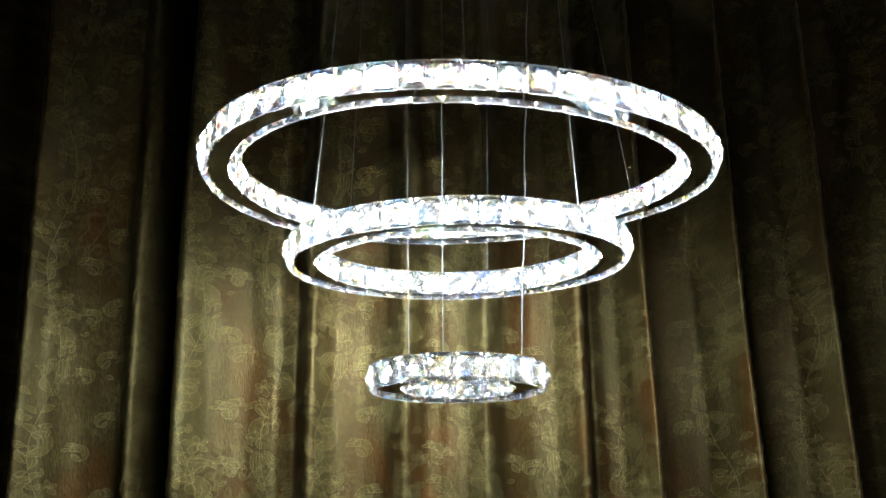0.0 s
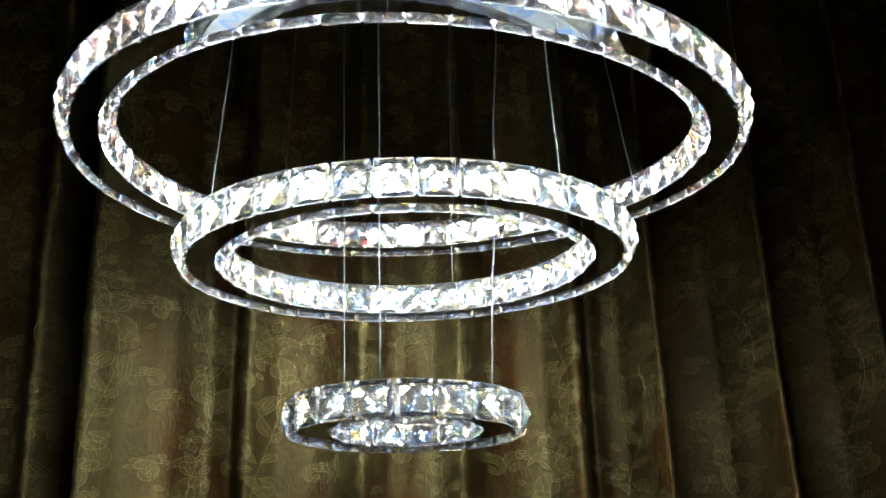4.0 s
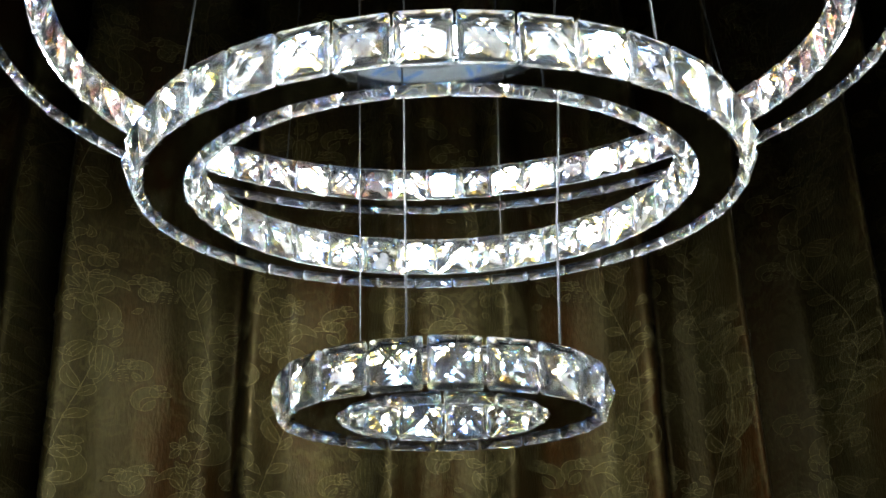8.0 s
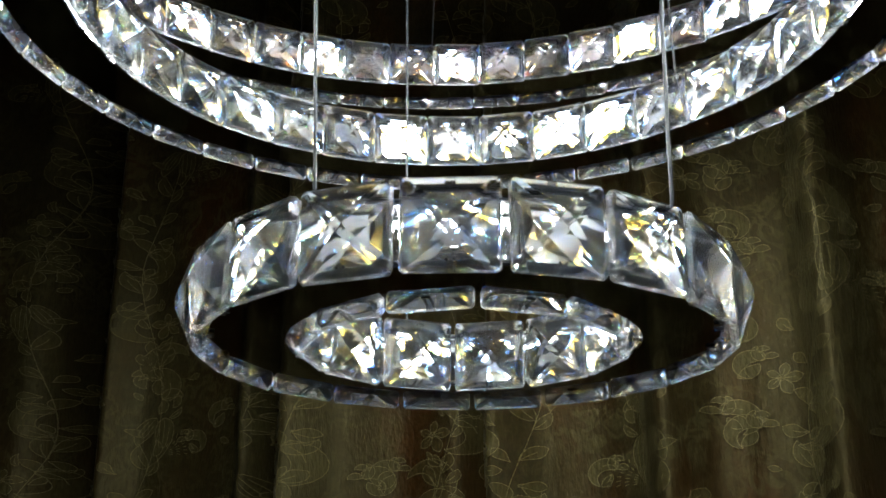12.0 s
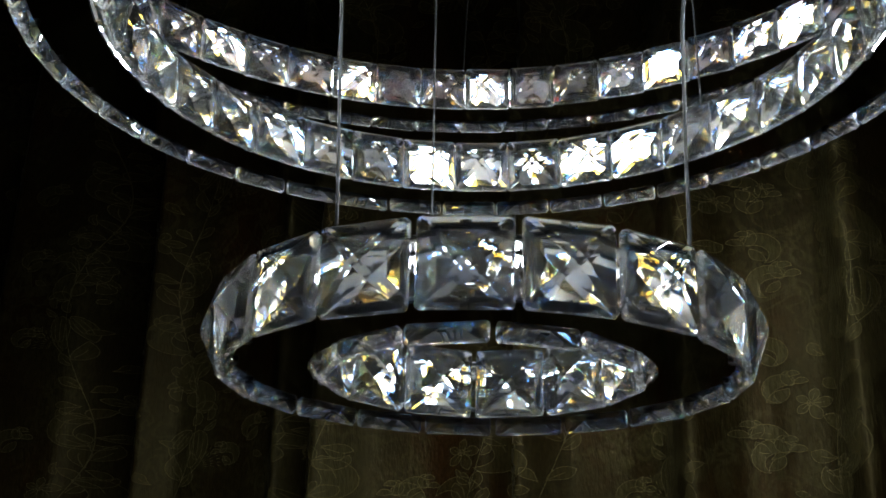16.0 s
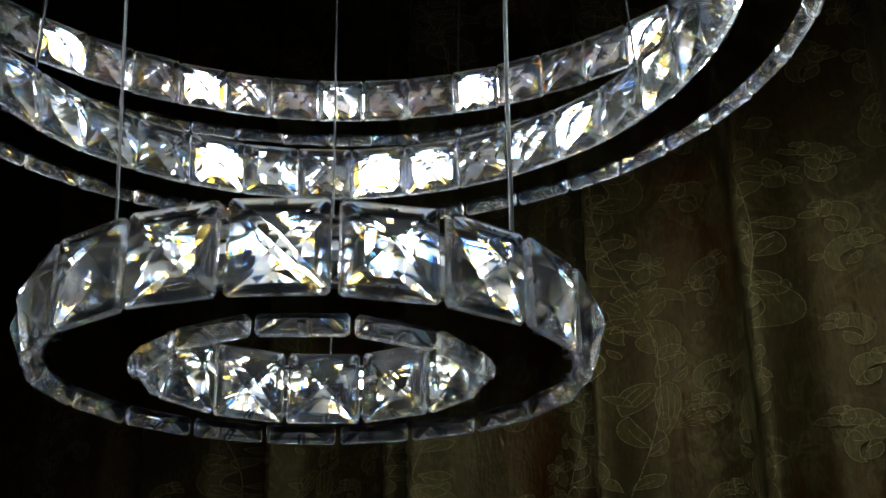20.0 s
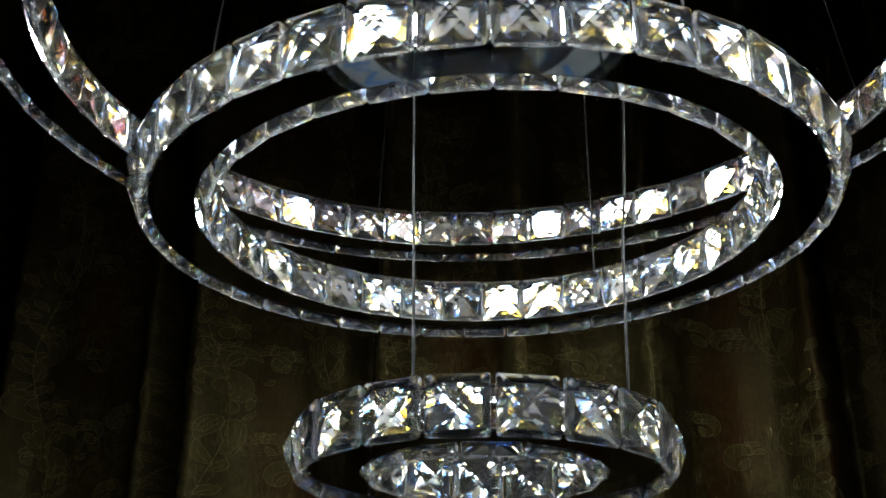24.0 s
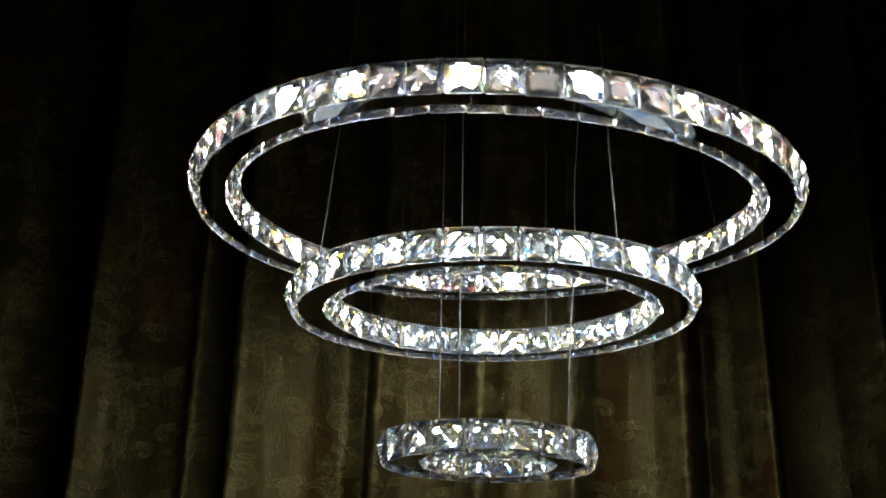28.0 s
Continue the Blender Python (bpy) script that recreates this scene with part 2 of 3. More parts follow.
# ---- curtain ----
# pleats at eye level: place along the curtain and depth towards the room
PLEATS = [(-2.9, -0.08), (-2.8, 0.05), (-2.66, 0.0), (-2.58, -0.1), (-2.46, 0.05), (-2.34, 0.0), (-2.26, -0.1), (-2.16, 0.05), (-2.04, 0.0), (-1.95, -0.08), (-1.86, 0.05), (-1.7, 0.0), (-1.62, -0.1), (-1.5, 0.05), (-1.38, 0.0), (-1.3, -0.1), (-1.2, 0.05), (-1.06, 0.01), (-0.98, -0.13), (-0.9, 0.04), (-0.8, 0.0),
          (-0.74, -0.13), (-0.70, -0.12), (-0.655, 0.035), (-0.625, -0.005), (-0.555, -0.018), (-0.5, -0.016), (-0.478, 0.010), (-0.464, -0.005), (-0.452, -0.15), (-0.425, -0.15), (-0.412, 0.035), (-0.39, 0.048), (-0.36, 0.006), (-0.3, -0.012),
          (-0.25, -0.008), (-0.236, -0.03), (-0.224, -0.045), (-0.198, 0.042), (-0.168, 0.0), (-0.121, -0.012), (-0.08, -0.004), (-0.053, 0.036), (-0.028, -0.008), (0.009, -0.014), (0.045, -0.004), (0.07, 0.04), (0.097, -0.012), (0.143, -0.02), (0.188, -0.004), (0.22, 0.05), (0.236, 0.042), (0.25, -0.09),
          (0.275, -0.06), (0.312, -0.045), (0.348, 0.055), (0.362, 0.0), (0.372, -0.14), (0.413, -0.12), (0.482, -0.085), (0.528, 0.055), (0.545, 0.0), (0.56, -0.12), (0.61, -0.09), (0.672, -0.062), (0.712, 0.055), (0.732, -0.02), (0.75, -0.1), (0.82, -0.07), (0.92, 0.045),
          (0.945, -0.16), (1.01, -0.13), (1.10, 0.045), (1.13, -0.15), (1.2, -0.1), (1.28, 0.045), (1.33, -0.15), (1.45, 0.0), (1.55, 0.045), (1.6, -0.15), (1.75, 0.02), (1.85, 0.04), (1.95, -0.08)]
PX = np.array([p[0] for p in PLEATS])
PD = np.array([p[1] for p in PLEATS])


# the pleats as a soft fold line, one value a millimetre
LINE_S = np.arange(-2.95, 2.0, 0.001)
HARD = np.interp(LINE_S, PX, 1.25 * PD)
BELL = np.exp(-0.5 * (np.arange(-24, 25) / 7.5) ** 2)
FOLD = np.convolve(np.pad(HARD, 24, mode="edge"), BELL / BELL.sum(), mode="valid").tolist()


def fold(s):
    """Depth of the pleat at s along the curtain."""
    u = min(len(FOLD) - 2.0, max(0.0, (s + 2.95) * 1000))
    i = int(u)
    return FOLD[i] + (FOLD[i + 1] - FOLD[i]) * (u - i)


def cloth(s, z, lift=0.0):
    """The place on the curtain at s along it and height z, lifted off by that much."""
    wob = 0.006 * noise.noise((s * 2.2, z * 1.3, 3.1)) + 0.004 * noise.noise((s * 7.0, z * 3.0, 9.7))
    q = s + 0.5 * wob + 0.006 * math.sin(2.1 * z + 5 * s)
    depth = fold(q) * (1.0 - 0.12 * (z - 1.7))
    if lift:
        lift *= min(5.0, math.hypot(1.0, (fold(q + 0.001) - fold(q - 0.001)) * 500))
    # it bends back along the wall at its far end
    base = 1.765 + (0.34 * s if s > 0 else -0.02 * s) - 2.2 * min(0.8, max(0.0, -1.6 - s))
    flare = 1 + 0.03 * (1.65 - z)
    fine = 0.0030 * noise.noise((s * 16, z * 5, 1.0)) + 0.0010 * noise.noise((s * 40, z * 9, 4.0))
    return Vector((s * flare, base - depth - fine - lift, z))


# where the vines run down the curtain
VINES = (-1.15, -0.96, -0.80, -0.62, -0.475, -0.385, -0.265, -0.175, -0.06, 0.06, 0.20, 0.315, 0.49, 0.67, 0.86, 1.03, 1.2)


def curtain():
    bm = bmesh.new()
    ss = np.linspace(-2.9, 1.95, 2000)
    zs = np.linspace(0.015, HEIGHT - 0.03, 150)
    grid = [[bm.verts.new(cloth(float(s), float(z))) for z in zs] for s in ss]
    for a, b in zip(grid, grid[1:]):
        for j in range(len(zs) - 1):
            bm.faces.new((a[j], b[j], b[j + 1], a[j + 1]))
    me = mesh_of("curtain", bm, CURTAIN, True)
    near = me.attributes.new("vine", "FLOAT", "POINT")
    near.data.foreach_set("value", [max(math.exp(-((s - v) / 0.036) ** 2) for v in VINES) for s in ss.tolist() for z in zs])
    ob = new("curtain", me)
    so = ob.modifiers.new("thickness", "SOLIDIFY")
    # the thickness grows away from the room
    away = sum(f.normal.y for f in me.polygons) > 0
    so.thickness, so.offset = 0.002, 1.0 if away else -1.0
    return tagged(ob, label="floor-length olive-gold damask curtain with rust tones and deep pleats", category="curtain")


CURTAIN_OB = curtain()


# ---- chandelier ----
def crystal_mesh(seed):
    """A square cut crystal in the x-z plane, y outwards: clipped corners, a bevelled frame, a front crossed from corner to corner,
    and a back of two steps and facets that run to a low point."""
    rng = random.Random(seed)
    bm = bmesh.new()
    h, c, e = 0.0149, 0.0011, 0.0016

    def octagon(a, c, y):
        return [bm.verts.new((x, y, z)) for x, z in ((a - c, -a), (a, -a + c), (a, a - c), (a - c, a), (-a + c, a), (-a, a - c), (-a, -a + c), (-a + c, -a))]

    def band(p, q):
        return [bm.faces.new((p[i], p[(i + 1) % len(p)], q[(i + 1) % len(p)], q[i])) for i in range(len(p))]

    rim_f, rim_m, rim_b = octagon(h - 0.0004, c, e), octagon(h, c, 0.0), octagon(h - 0.0005, c, -e)
    for v in rim_m + rim_b:
        v.co += Vector((0, rng.uniform(-0.0005, 0.0005), 0))
    step_f = octagon(h - 0.0012, 0.0011, e + 0.0007)
    step_b = octagon(h - 0.0013, 0.0011, -e - 0.0008)
    for f in band(rim_b, rim_m) + band(rim_m, rim_f):
        f.material_index = 1
    band(rim_f, step_f), band(rim_b, step_b)

    # in front: four broad facets that cross from corner to corner, round a small turned table
    t, yt = 0.0013 + rng.uniform(-0.0005, 0.0012), e + 0.0066
    table = [bm.verts.new(p) for p in ((0, yt, -t), (t, yt, 0), (0, yt, t), (-t, yt, 0))]
    bm.faces.new(table)
    sides = [(7, 0), (1, 2), (3, 4), (5, 6)]
    for k, (i, j) in enumerate(sides):
        n = sides[(k + 1) % 4][0]
        bm.faces.new((step_f[i], step_f[j], table[k]))
        bm.faces.new((step_f[j], step_f[n], table[k]))
        bm.faces.new((step_f[n], table[(k + 1) % 4], table[k]))
    # behind: a square step, then broad facets to a low point off the middle
    tier = octagon(0.0082 + rng.uniform(-0.0012, 0.0012), 0.0022, -e - 0.0040)
    for v in tier:
        v.co += Vector((rng.uniform(-0.0003, 0.0003), rng.uniform(-0.0003, 0.0003), rng.uniform(-0.0003, 0.0003)))
    for i in range(8):
        j = (i + 1) % 8
        if i % 2 or seed % 3 == 0:
            bm.faces.new((step_b[i], step_b[j], tier[j])), bm.faces.new((step_b[i], tier[j], tier[i]))
        else:
            bm.faces.new((step_b[i], step_b[j], tier[j], tier[i]))
    low = octagon(0.0040 + rng.uniform(-0.0008, 0.0008), 0.0012, -e - 0.0054)
    for v in low:
        v.co.y += rng.uniform(-0.0003, 0.0003)
    for i in range(8):
        j = (i + 1) % 8
        if i % 2:
            bm.faces.new((tier[i], tier[j], low[j])), bm.faces.new((tier[i], low[j], low[i]))
        else:
            bm.faces.new((tier[i], tier[j], low[i])), bm.faces.new((tier[j], low[j], low[i]))
    point = bm.verts.new((rng.uniform(-0.001, 0.001), -e - 0.0061, rng.uniform(-0.001, 0.001)))
    for i in range(8):
        bm.faces.new((low[i], low[(i + 1) % 8], point))
    bmesh.ops.remove_doubles(bm, verts=bm.verts[:], dist=1e-6)
    bmesh.ops.recalc_face_normals(bm, faces=bm.faces)
    # worn edges catch the light
    bmesh.ops.bevel(bm, geom=bm.edges[:], offset=0.00013, offset_type="OFFSET", segments=1, profile=0.5, affect="EDGES", clamp_overlap=True)
    return mesh_of("crystal", bm, [GLASS, GIRDLE])


def pin_mesh():
    """A bent wire staple through a crystal's edge."""
    bm = bmesh.new()
    for x in (-0.0011, 0.0011):
        tube_bm([(x, 0.0035, 0), (x, -0.006, 0)], 0.0005, 6, bm)
    tube_bm([(-0.0015, -0.0058, 0), (0.0015, -0.0058, 0)], 0.00055, 6, bm)
    return mesh_of("pin", bm, PIN)


def led_mesh(mat, gap, radius):
    """A pair of round lamps on the board, facing down."""
    bm = bmesh.new()
    for y in (-gap, gap):
        bmesh.ops.create_cone(bm, cap_ends=True, segments=16, radius1=0.8 * radius, radius2=radius, depth=0.0026, matrix=Matrix.Translation((0, y, -0.0026)))
    return mesh_of("led", bm, mat)


CRYSTALS, PIN_MESH = [crystal_mesh(k) for k in range(10)], pin_mesh()
CRYSTAL_H = 0.0296
# size: centre, lowest z, tilt (x, y slope in degrees), sag of the thin ring between its cables, outer radius, inner radius at the crystals, counts and first joints
RINGS = {
    "large": dict(c=(0.0270, 1.2654, 1.9105), tilt=(-0.72, 1.20), sag=(-0.0004, 0.0041), ro=0.2965, ri=0.2580, no=61, po=-1.59, ni=55, pi=-2.53,
                  leds=(77, 95, 118, 138, 156, 175, 195, 217, 239, 253, 274, 293, 310, 328, 346, 5, 23, 41, 59), words="large crystal ring with mirror steel plates"),
    "middle": dict(c=(0.0246, 1.2733, 1.8123), tilt=(0.31, 1.26), sag=(0.0, 0.0), ro=0.1967, ri=0.1573, no=39, po=-2.32, ni=34, pi=-1.33,
                   leds=(95, 127, 158, 190, 220, 247, 271, 298, 325, 352, 20, 45, 70), words="middle crystal ring with mirror steel plates"),
    "small": dict(c=(0.022, 1.2682, 1.6672), tilt=(-0.48, -0.06), sag=(0.0, 0.0), ro=0.1000, ri=0.0578, no=19, po=1.79, ni=12, pi=2.1,
                  leds=tuple(range(10, 360, 30)), words="small crystal ring with mirror steel plates"),
}
chandelier = tagged(new("chandelier"), label="three-tier crystal ring chandelier, lit, hanging on thin steel cables", category="chandelier")
chandelier.location = (0.0246, 1.2733, 1.66)


def crystal_ring(kind, d):
    base = Matrix.Translation(Vector(d["c"]) - chandelier.location)
    sx, sy = math.tan(radians(d["tilt"][0])), math.tan(radians(d["tilt"][1]))
    nz = Vector((-sx, -sy, 1)).normalized()
    turn = Vector((0, 0, 1)).rotation_difference(nz).to_matrix().to_4x4()
    lo, hi = 0.0040, CRYSTAL_H - 0.0052
    ro, ri = d["ro"] - 0.0080, d["ri"] + 0.0062
    mid = (ri + ro) / 2

    def sag(a):
        return d["sag"][0] * math.cos(2 * a) + d["sag"][1] * math.sin(2 * a)

    def bent(name, bm, mats, smooth=False):
        for v in bm.verts:
            v.co.z += sag(math.atan2(v.co.y, v.co.x))
        return mesh_of(name, bm, mats, smooth)

    bm = ring_bm(slab(ri, ro, lo, lo + 0.0012))
    ring_bm(slab(ri, ro, hi, hi + 0.0012), bm=bm)
    ring = part("crystal_ring", bent("crystal_ring", bm, STEEL), chandelier, base @ turn, d["words"])
    part("protective_film", bent("protective_film", ring_bm(slab(ri + 0.002, ro - 0.002, hi + 0.0014, hi + 0.0019, 0.0002)), FILM), ring, None, "milky protective film with blue print on the upper plate")
    # slanted blue print repeated round the film
    bm = bmesh.new()
    wide = ro - ri - 0.008
    for off, lean, size, bold in ((0.0, 0.6, 1.0, 0.0042), (0.0095, -0.5, 0.75, 0.0034), (0.0200, 0.55, 0.55, 0.0030), (0.0275, 0.1, 0.85, 0.0036)):
        bmesh.ops.create_cube(bm, size=1.0, matrix=pose(0, 0, 0, 0, 0, math.degrees(off / mid)) @ pose(mid, 0, hi + 0.0021, 0, 0, math.degrees(lean)) @ Matrix.Diagonal((wide * size, bold, 0.0002, 1)))
    stamp = mesh_of("print", bm, PRINT)
    count = int(2 * math.pi * mid / 0.062)
    for i in range(count):
        part("print", stamp, ring, pose(0, 0, sag(2 * math.pi * i / count), 0, 0, 360 / count * i))
    inner = ring_bm(slab(ri + 0.0005, ro - 0.0005, hi - 0.0009, hi - 0.0002, 0.0002))
    part("upper_liner", bent("upper_liner", inner, BRIGHT if kind == "small" else DULL), ring, None, "pale lining under the upper plate")
    broad = 0.0036 if kind == "small" else 0.0052
    board = ring_bm(slab(mid - broad, mid + broad, hi - 0.0018, hi - 0.0010, 0.0002))
    part("led_board", bent("led_board", board, PCB), ring, None, "mottled grey LED board under the upper plate")
    liner = ring_bm(slab(ri + 0.0005, ro - 0.0005, lo + 0.0014, lo + 0.002, 0.0002))
    part("reflector", bent("reflector", liner, BRIGHT if kind == "small" else DULL), ring, None, "satin steel reflector inside the ring")
    if kind == "large":
        pts = []
        for i in range(181):
            a = 2 * math.pi * i / 180
            r = mid - 0.0045 + 0.0035 * math.sin(9 * a) + 0.002 * math.sin(23 * a + 1)
            pts.append((r * math.cos(a), r * math.sin(a), lo + 0.004 + 0.0015 * math.sin(14 * a)))
        part("lead_wire", bent("lead_wire", tube_bm(pts, 0.0023, 6), RED, True), ring, None, "red insulated lead inside the ring")
    # tiny glowing discs added round the board to give the crystals more glints
    bm = bmesh.new()
    count = int(2 * math.pi * mid / (0.012 if kind == "small" else 0.013))
    for i in range(count):
        a = 2 * math.pi * (i + random.uniform(-0.2, 0.2)) / count
        r = mid + (0.0022 if i % 2 else -0.0022)
        bmesh.ops.create_cone(bm, cap_ends=True, segments=8, radius1=0.0011 if kind == "small" else 0.0017, radius2=0.0012 if kind == "small" else 0.0018, depth=0.0005, matrix=Matrix.Translation((r * math.cos(a), r * math.sin(a), hi - 0.0021)))
    part("sparkle_lights", bent("sparkle_lights", bm, SPARKLES[kind]), ring, None, "row of tiny added lights on the board that make the crystals sparkle")
    led = led_mesh(LEDS[kind], *{"small": (0.0055, 0.0012), "middle": (0.0120, 0.0063), "large": (0.0100, 0.0074)}[kind])
    for a in d["leds"]:
        part("led", led, ring, pose(0, 0, sag(radians(a)), 0, 0, a) @ pose(mid, 0, hi - 0.0004))
    for n, p, r, out in ((d["no"], d["po"], d["ro"], 1), (d["ni"], d["pi"], d["ri"], -1)):
        for i in range(n):
            deg = p + 360 / n * (i + 0.5)
            a = radians(deg)
            rr = math.sqrt((r - 0.0033) ** 2 - 0.0149 ** 2) if out > 0 else r
            m = pose(rr * math.cos(a), rr * math.sin(a), CRYSTAL_H / 2 + sag(a), random.uniform(-1.6, 1.6), 0, deg - 90 + (0 if out > 0 else 180) + random.uniform(-2.0, 2.0))
            if out < 0:
                m = m @ Matrix.Diagonal((0.98, 1, 0.98, 1))
            c = part("crystal", random.choice(CRYSTALS), ring, m @ pose(0, 0, 0, 0, 90 * random.randrange(4), 0))
            c.visible_shadow = False
            for z in (-0.0118, 0.0118):
                part("pin", PIN_MESH, ring, m @ pose(0, 0, z))
    return ring


for kind, d in RINGS.items():
    crystal_ring(kind, d)

# suspension cables: foot on the ring, slope, radius of the cable, kinks
CABLES = [("small", 0.095, 1.2931, 0.047, -0.010, 0.0008, 0.0011), ("small", 0.0057, 1.1957, 0.009, -0.053, 0.0006, 0.0003), ("small", -0.0342, 1.3227, -0.002, 0.002, 0.0005, 0.0),
          ("middle", -0.1405, 1.2232, 0.102, -0.020, 0.0007, 0.0003), ("middle", 0.1496, 1.1429, -0.048, 0.002, 0.0007, 0.0004), ("middle", 0.0646, 1.43, 0.018, -0.111, 0.0005, 0.0),
          ("large", 0.2564, 1.4243, -0.135, 0.019, 0.0006, 0.0004), ("large", -0.120, 1.500, 0.052, 0.0, 0.0005, 0.0), ("large", 0.030, 1.003, -0.01, 0.12, 0.0005, 0.0)]
for kind, x, y, dx, dy, thick, kinks in CABLES:
    d = RINGS[kind]
    z = d["c"][2] + CRYSTAL_H - 0.0055 + math.tan(radians(d["tilt"][1])) * (y - d["c"][1])
    low = Vector((x, y, z))
    top = Vector((x + dx * (HEIGHT - z), y + dy * (HEIGHT - z), HEIGHT))
    pts = []
    for i in range(61):
        u = (i / 60) ** 1.45
        w = kinks * min(1, u * 12) * min(1, (1 - u) * 8)
        pts.append(low.lerp(top, u) + Vector((w * math.sin(61 * u + 9 * x) + w * noise.noise((u * 40, x, 0)), w * math.cos(43 * u + y), 0)) - chandelier.location)
    part("suspension_cable", mesh_of("suspension_cable", tube_bm(pts, thick), WIRE, True), chandelier)


# ---- embroidery on the curtain ----
def motif():
    """One repeat of the vine, 0.34 m high: leaves as pairs of edges and open lines, in metres about the stem."""
    leaves, lines = [], []
    rng = random.Random(5)

    def leaf(x, z, ang, size, fat=0.3, bend=0.0, head=0.35, vein=True, inner=False):
        """A leaf from its foot along a bent spine; head: where it is broadest."""
        left, right, spine = [], [], []
        n = 13
        px, pz, a = x, z, ang
        for i in range(n + 1):
            q = i / n
            w = size * fat * 0.78 * (math.sin(math.pi * q ** (math.log(0.5) / math.log(head))) ** 0.8 if 0 < q < 1 else 0.0)
            left.append((px - w * math.sin(a), pz + w * math.cos(a)))
            right.append((px + w * math.sin(a), pz - w * math.cos(a)))
            spine.append((px, pz))
            a += bend / n
            px, pz = px + size / n * math.cos(a), pz + size / n * math.sin(a)
        leaves.append((left, right))
        if vein:
            lines.append(spine[1:9])
        if inner:
            lines.append([((l[0] + s[0]) / 2, (l[1] + s[1]) / 2) for l, s in zip(left, spine)][3:10] + [((r[0] + s[0]) / 2, (r[1] + s[1]) / 2) for r, s in zip(right, spine)][9:2:-1])

    def scroll(x, z, ang, size, hand):
        """A fat comma with a curled tip and a small lobe at its foot."""
        leaf(x, z, ang, size * 1.45, 0.19, hand * 3.7, 0.32, vein=False)
        leaf(x, z, ang + hand * 0.9, size * 0.6, 0.27, -hand * 2.2, 0.42, vein=False)
        leaf(x + 0.3 * size * math.cos(ang), z + 0.3 * size * math.sin(ang), ang - hand * 0.9, size * 0.4, 0.3, -hand * 2.0, 0.45, vein=False)
        leaf(x, z, ang - hand * 1.2, size * 0.42, 0.33, -hand * 1.6, 0.5, vein=False)
        lines.append([(x + size * 0.16 * q * math.cos(ang + 0.3 * hand * q), z + size * 0.16 * q * math.sin(ang + 0.3 * hand * q)) for q in (0, 1, 2, 3)])

    def flower(x, z, size, ang):
        for k in range(5):
            leaf(x, z, ang + 2 * math.pi * k / 5 + 0.15 * math.sin(7 * k), size * (1.0 + 0.2 * math.sin(5 * k + 60 * z)), 0.36, 0.25, 0.6, vein=k % 2 == 0)
        lines.append([(x + size * 0.2 * math.cos(a), z + size * 0.2 * math.sin(a)) for a in np.linspace(0, 2 * math.pi, 9)])

    def spray(x, z, ang, size):
        """A fan of seed stitches that ends in a tuft."""
        for k in range(-3, 4):
            b = ang + 0.13 * k
            for r in (0.35, 0.55, 0.75, 0.95):
                lines.append([(x + size * r * math.cos(b), z + size * r * math.sin(b)), (x + size * (r + 0.1) * math.cos(b + 0.02 * k), z + size * (r + 0.1) * math.sin(b + 0.02 * k))])

    def stem(z):
        return 0.014 * math.sin(2 * math.pi * z / 0.34)

    lines.append([(stem(z), z) for z in np.linspace(0, 0.34, 45)])
    up = math.pi / 2
    # a pair of heart leaves, pointing down
    leaf(stem(0.075) + 0.004, 0.078, -up + 0.12, 0.050, 0.24, -0.35, 0.32, inner=True)
    leaf(stem(0.075) - 0.004, 0.078, -up - 0.75, 0.036, 0.28, 0.5, 0.4, inner=True)
    scroll(stem(0.10), 0.100, 0.35, 0.044, 1), scroll(stem(0.125), 0.125, math.pi - 0.4, 0.050, -1)
    leaf(stem(0.14), 0.140, 0.75, 0.026, 0.3, 0.6, 0.6), leaf(stem(0.152), 0.152, math.pi - 0.9, 0.022, 0.33, -0.5, 0.6), leaf(stem(0.16), 0.160, 0.5, 0.018, 0.4, 0.3, 0.6)
    flower(stem(0.19) + 0.018, 0.192, 0.016, 0.3)
    scroll(stem(0.2), 0.205, math.pi - 0.15, 0.040, 1)
    leaf(stem(0.225), 0.222, up - 0.5, 0.030, 0.22, 0.9, 0.55), leaf(stem(0.235), 0.232, up + 0.85, 0.027, 0.26, -0.8, 0.5)
    leaf(stem(0.25), 0.250, 0.15, 0.022, 0.36, 0.7, 0.6), leaf(stem(0.26), 0.262, math.pi, 0.020, 0.36, -0.7, 0.6)
    scroll(stem(0.285), 0.285, 0.1, 0.046, -1)
    flower(stem(0.31) - 0.022, 0.312, 0.014, 1.1)
    leaf(stem(0.32), 0.322, 0.9, 0.022, 0.32, -0.5, 0.6)
    spray(stem(0.03) + 0.006, 0.034, 0.45, 0.036)
    leaf(stem(0.02), 0.020, math.pi - 0.6, 0.030, 0.26, -1.2, 0.4), leaf(stem(0.012), 0.012, 0.5, 0.020, 0.3, 0.8, 0.5)
    # small leaves that fill in along the stem
    for i in range(15):
        z = 0.012 + 0.022 * i
        side = 1 if i % 2 else -1
        leaf(stem(z) + side * rng.uniform(0.001, 0.030), z, up - side * rng.uniform(0.3, 1.5), rng.uniform(0.010, 0.019), rng.uniform(0.22, 0.36), side * rng.uniform(-0.8, 1.6), rng.uniform(0.4, 0.65), vein=i % 3 == 0)
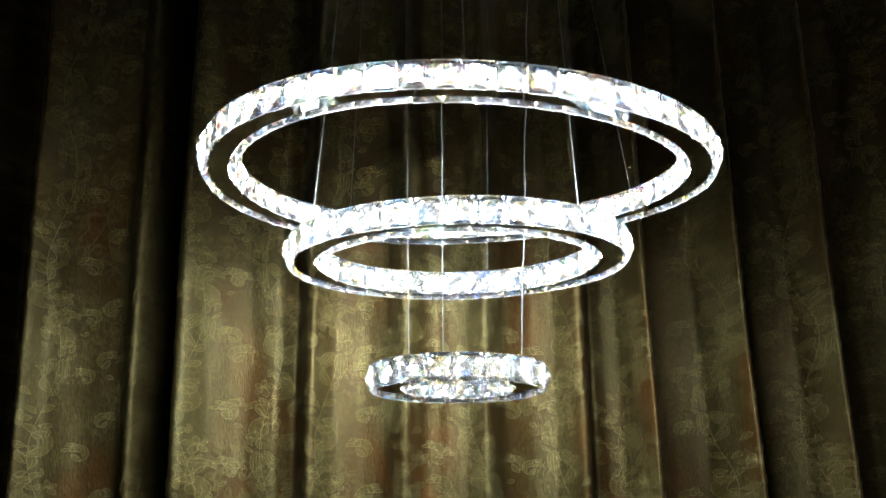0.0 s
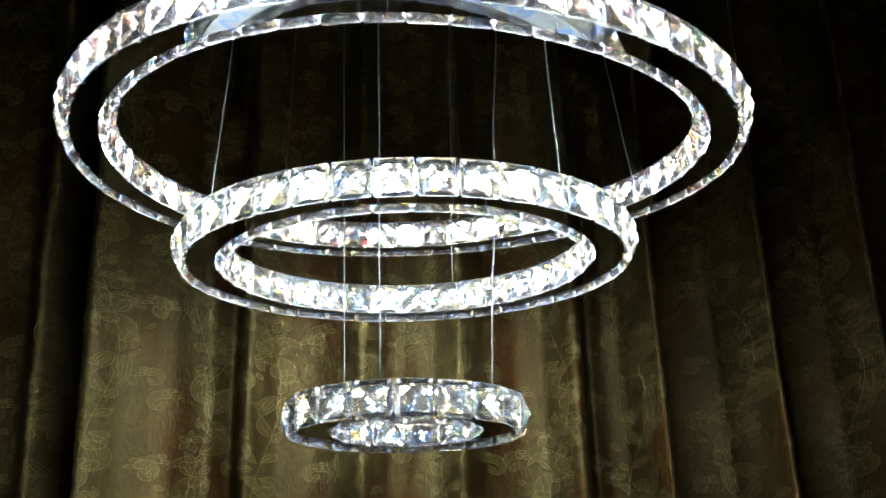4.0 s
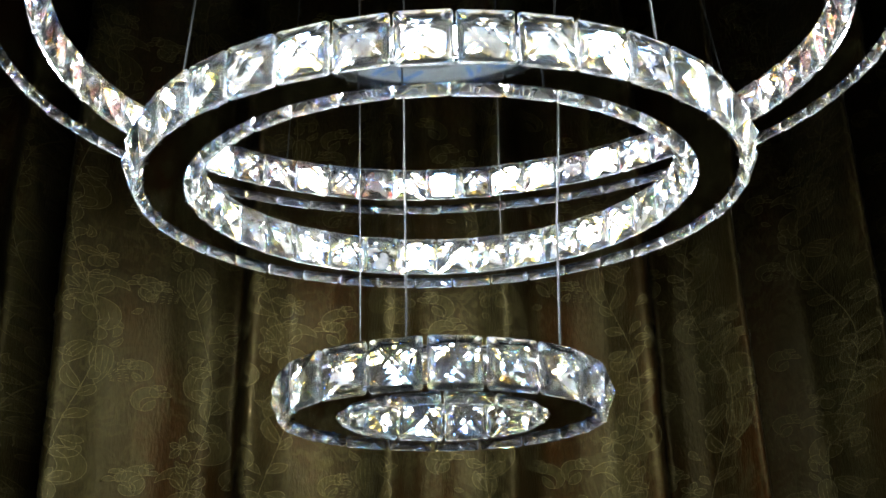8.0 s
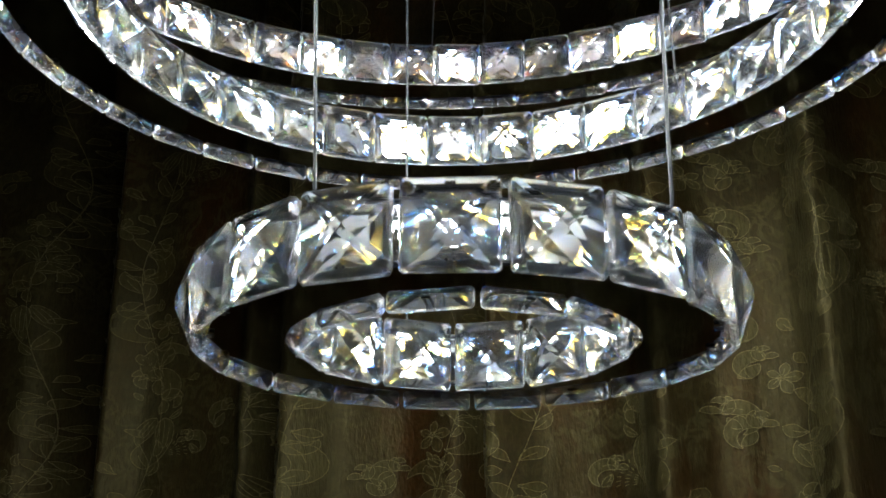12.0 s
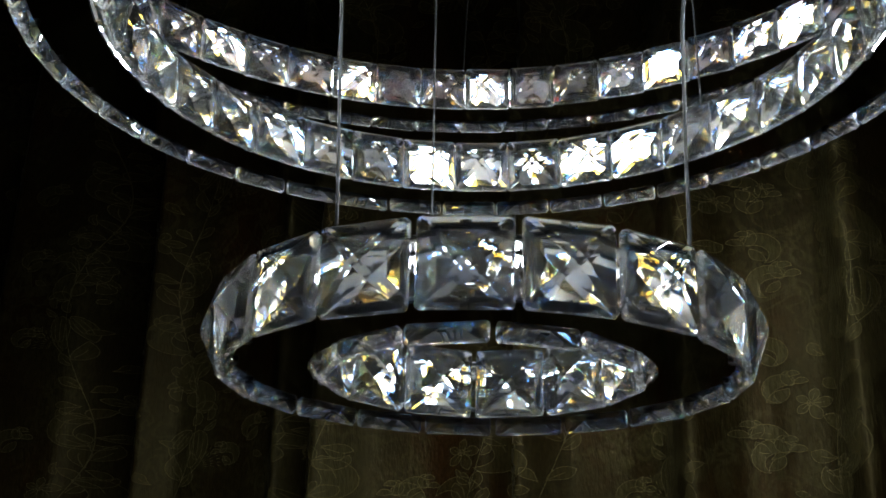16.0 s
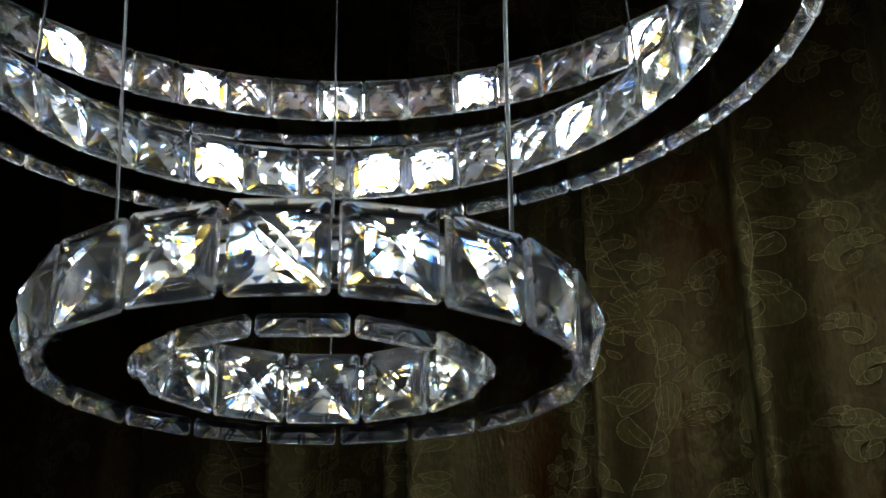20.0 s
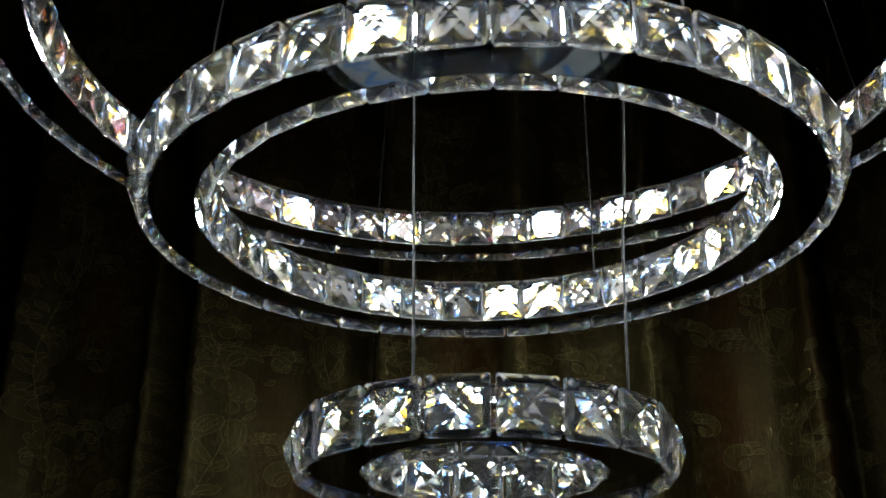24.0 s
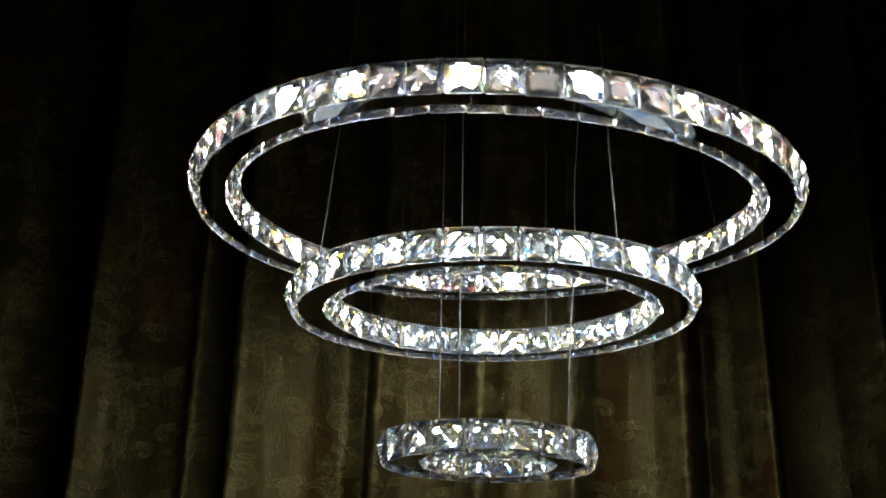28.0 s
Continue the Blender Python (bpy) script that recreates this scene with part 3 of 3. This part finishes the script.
    # loose scrolls beside the vine
    for side, z in ((1, 0.05), (-1, 0.09), (-1, 0.17), (1, 0.16), (1, 0.255), (-1, 0.27), (-1, 0.33)):
        x = side * rng.uniform(0.038, 0.046)
        scroll(x, z, up - side * rng.uniform(0.2, 0.7), rng.uniform(0.024, 0.032), -side)
        leaf(x + 0.004 * side, z - 0.004, -up + side * rng.uniform(0.3, 0.8), rng.uniform(0.014, 0.020), 0.32, side * 0.7, 0.5)
    return leaves, lines


def embroidery():
    verts, faces, leaf_verts, leaf_faces = [], [], [], []
    leaves, lines = motif()
    half = 0.0003

    def sew(p, lift=0.0012):
        d = np.gradient(p, axis=0)
        d /= np.linalg.norm(d, axis=1, keepdims=True) + 1e-9
        n = np.stack([-d[:, 1], d[:, 0]], 1) * half
        i0 = len(verts)
        for a, b in zip(p - n, p + n):
            verts.append(cloth(*map(float, a), lift)), verts.append(cloth(*map(float, b), lift))
        faces.extend((i0 + 2 * i, i0 + 2 * i + 1, i0 + 2 * i + 3, i0 + 2 * i + 2) for i in range(len(p) - 1))

    for k, s0 in enumerate(VINES):
        flip = 1 if k % 2 else -1
        for row in range(0, 6):
            z0 = 1.36 + row * 0.30 + (0.0, 0.13, 0.22, 0.07)[k % 4] - 0.3

            def put(pts):
                return np.array([(s0 + 1.08 * flip * x, z0 + 0.88 * z) for x, z in pts])

            if z0 > 2.75:
                continue
            for order, (left, right) in enumerate(leaves):
                # later leaves lie over earlier ones
                a, b, lift = put(left), put(right), 0.0005 + 0.000012 * order
                sew(np.concatenate([a, b[::-1]]), lift + 0.00025)
                i0, n = len(leaf_verts), len(a)
                for u, v in zip(a, b):
                    for q in (0.0, 0.5, 1.0):
                        leaf_verts.append(cloth(float(u[0] + (v[0] - u[0]) * q), float(u[1] + (v[1] - u[1]) * q), lift))
                leaf_faces.extend((i0 + 3 * i + c, i0 + 3 * i + c + 1, i0 + 3 * i + c + 4, i0 + 3 * i + c + 3) for i in range(n - 1) for c in (0, 1))
            for pts in lines:
                sew(put(pts))
    for name, v, f, mt, label in (("woven_leaves", leaf_verts, leaf_faces, FIGURE, "olive-gold satin leaves woven into the cloth"), ("embroidery", verts, faces, THREAD, "raised gold outline thread round the woven leaves")):
        me = bpy.data.meshes.new(name)
        me.from_pydata(v, [], f)
        me.materials.append(mt)
        me.shade_smooth()
        tagged(part(name, me, CURTAIN_OB, None, label), kind="stuff")


embroidery()
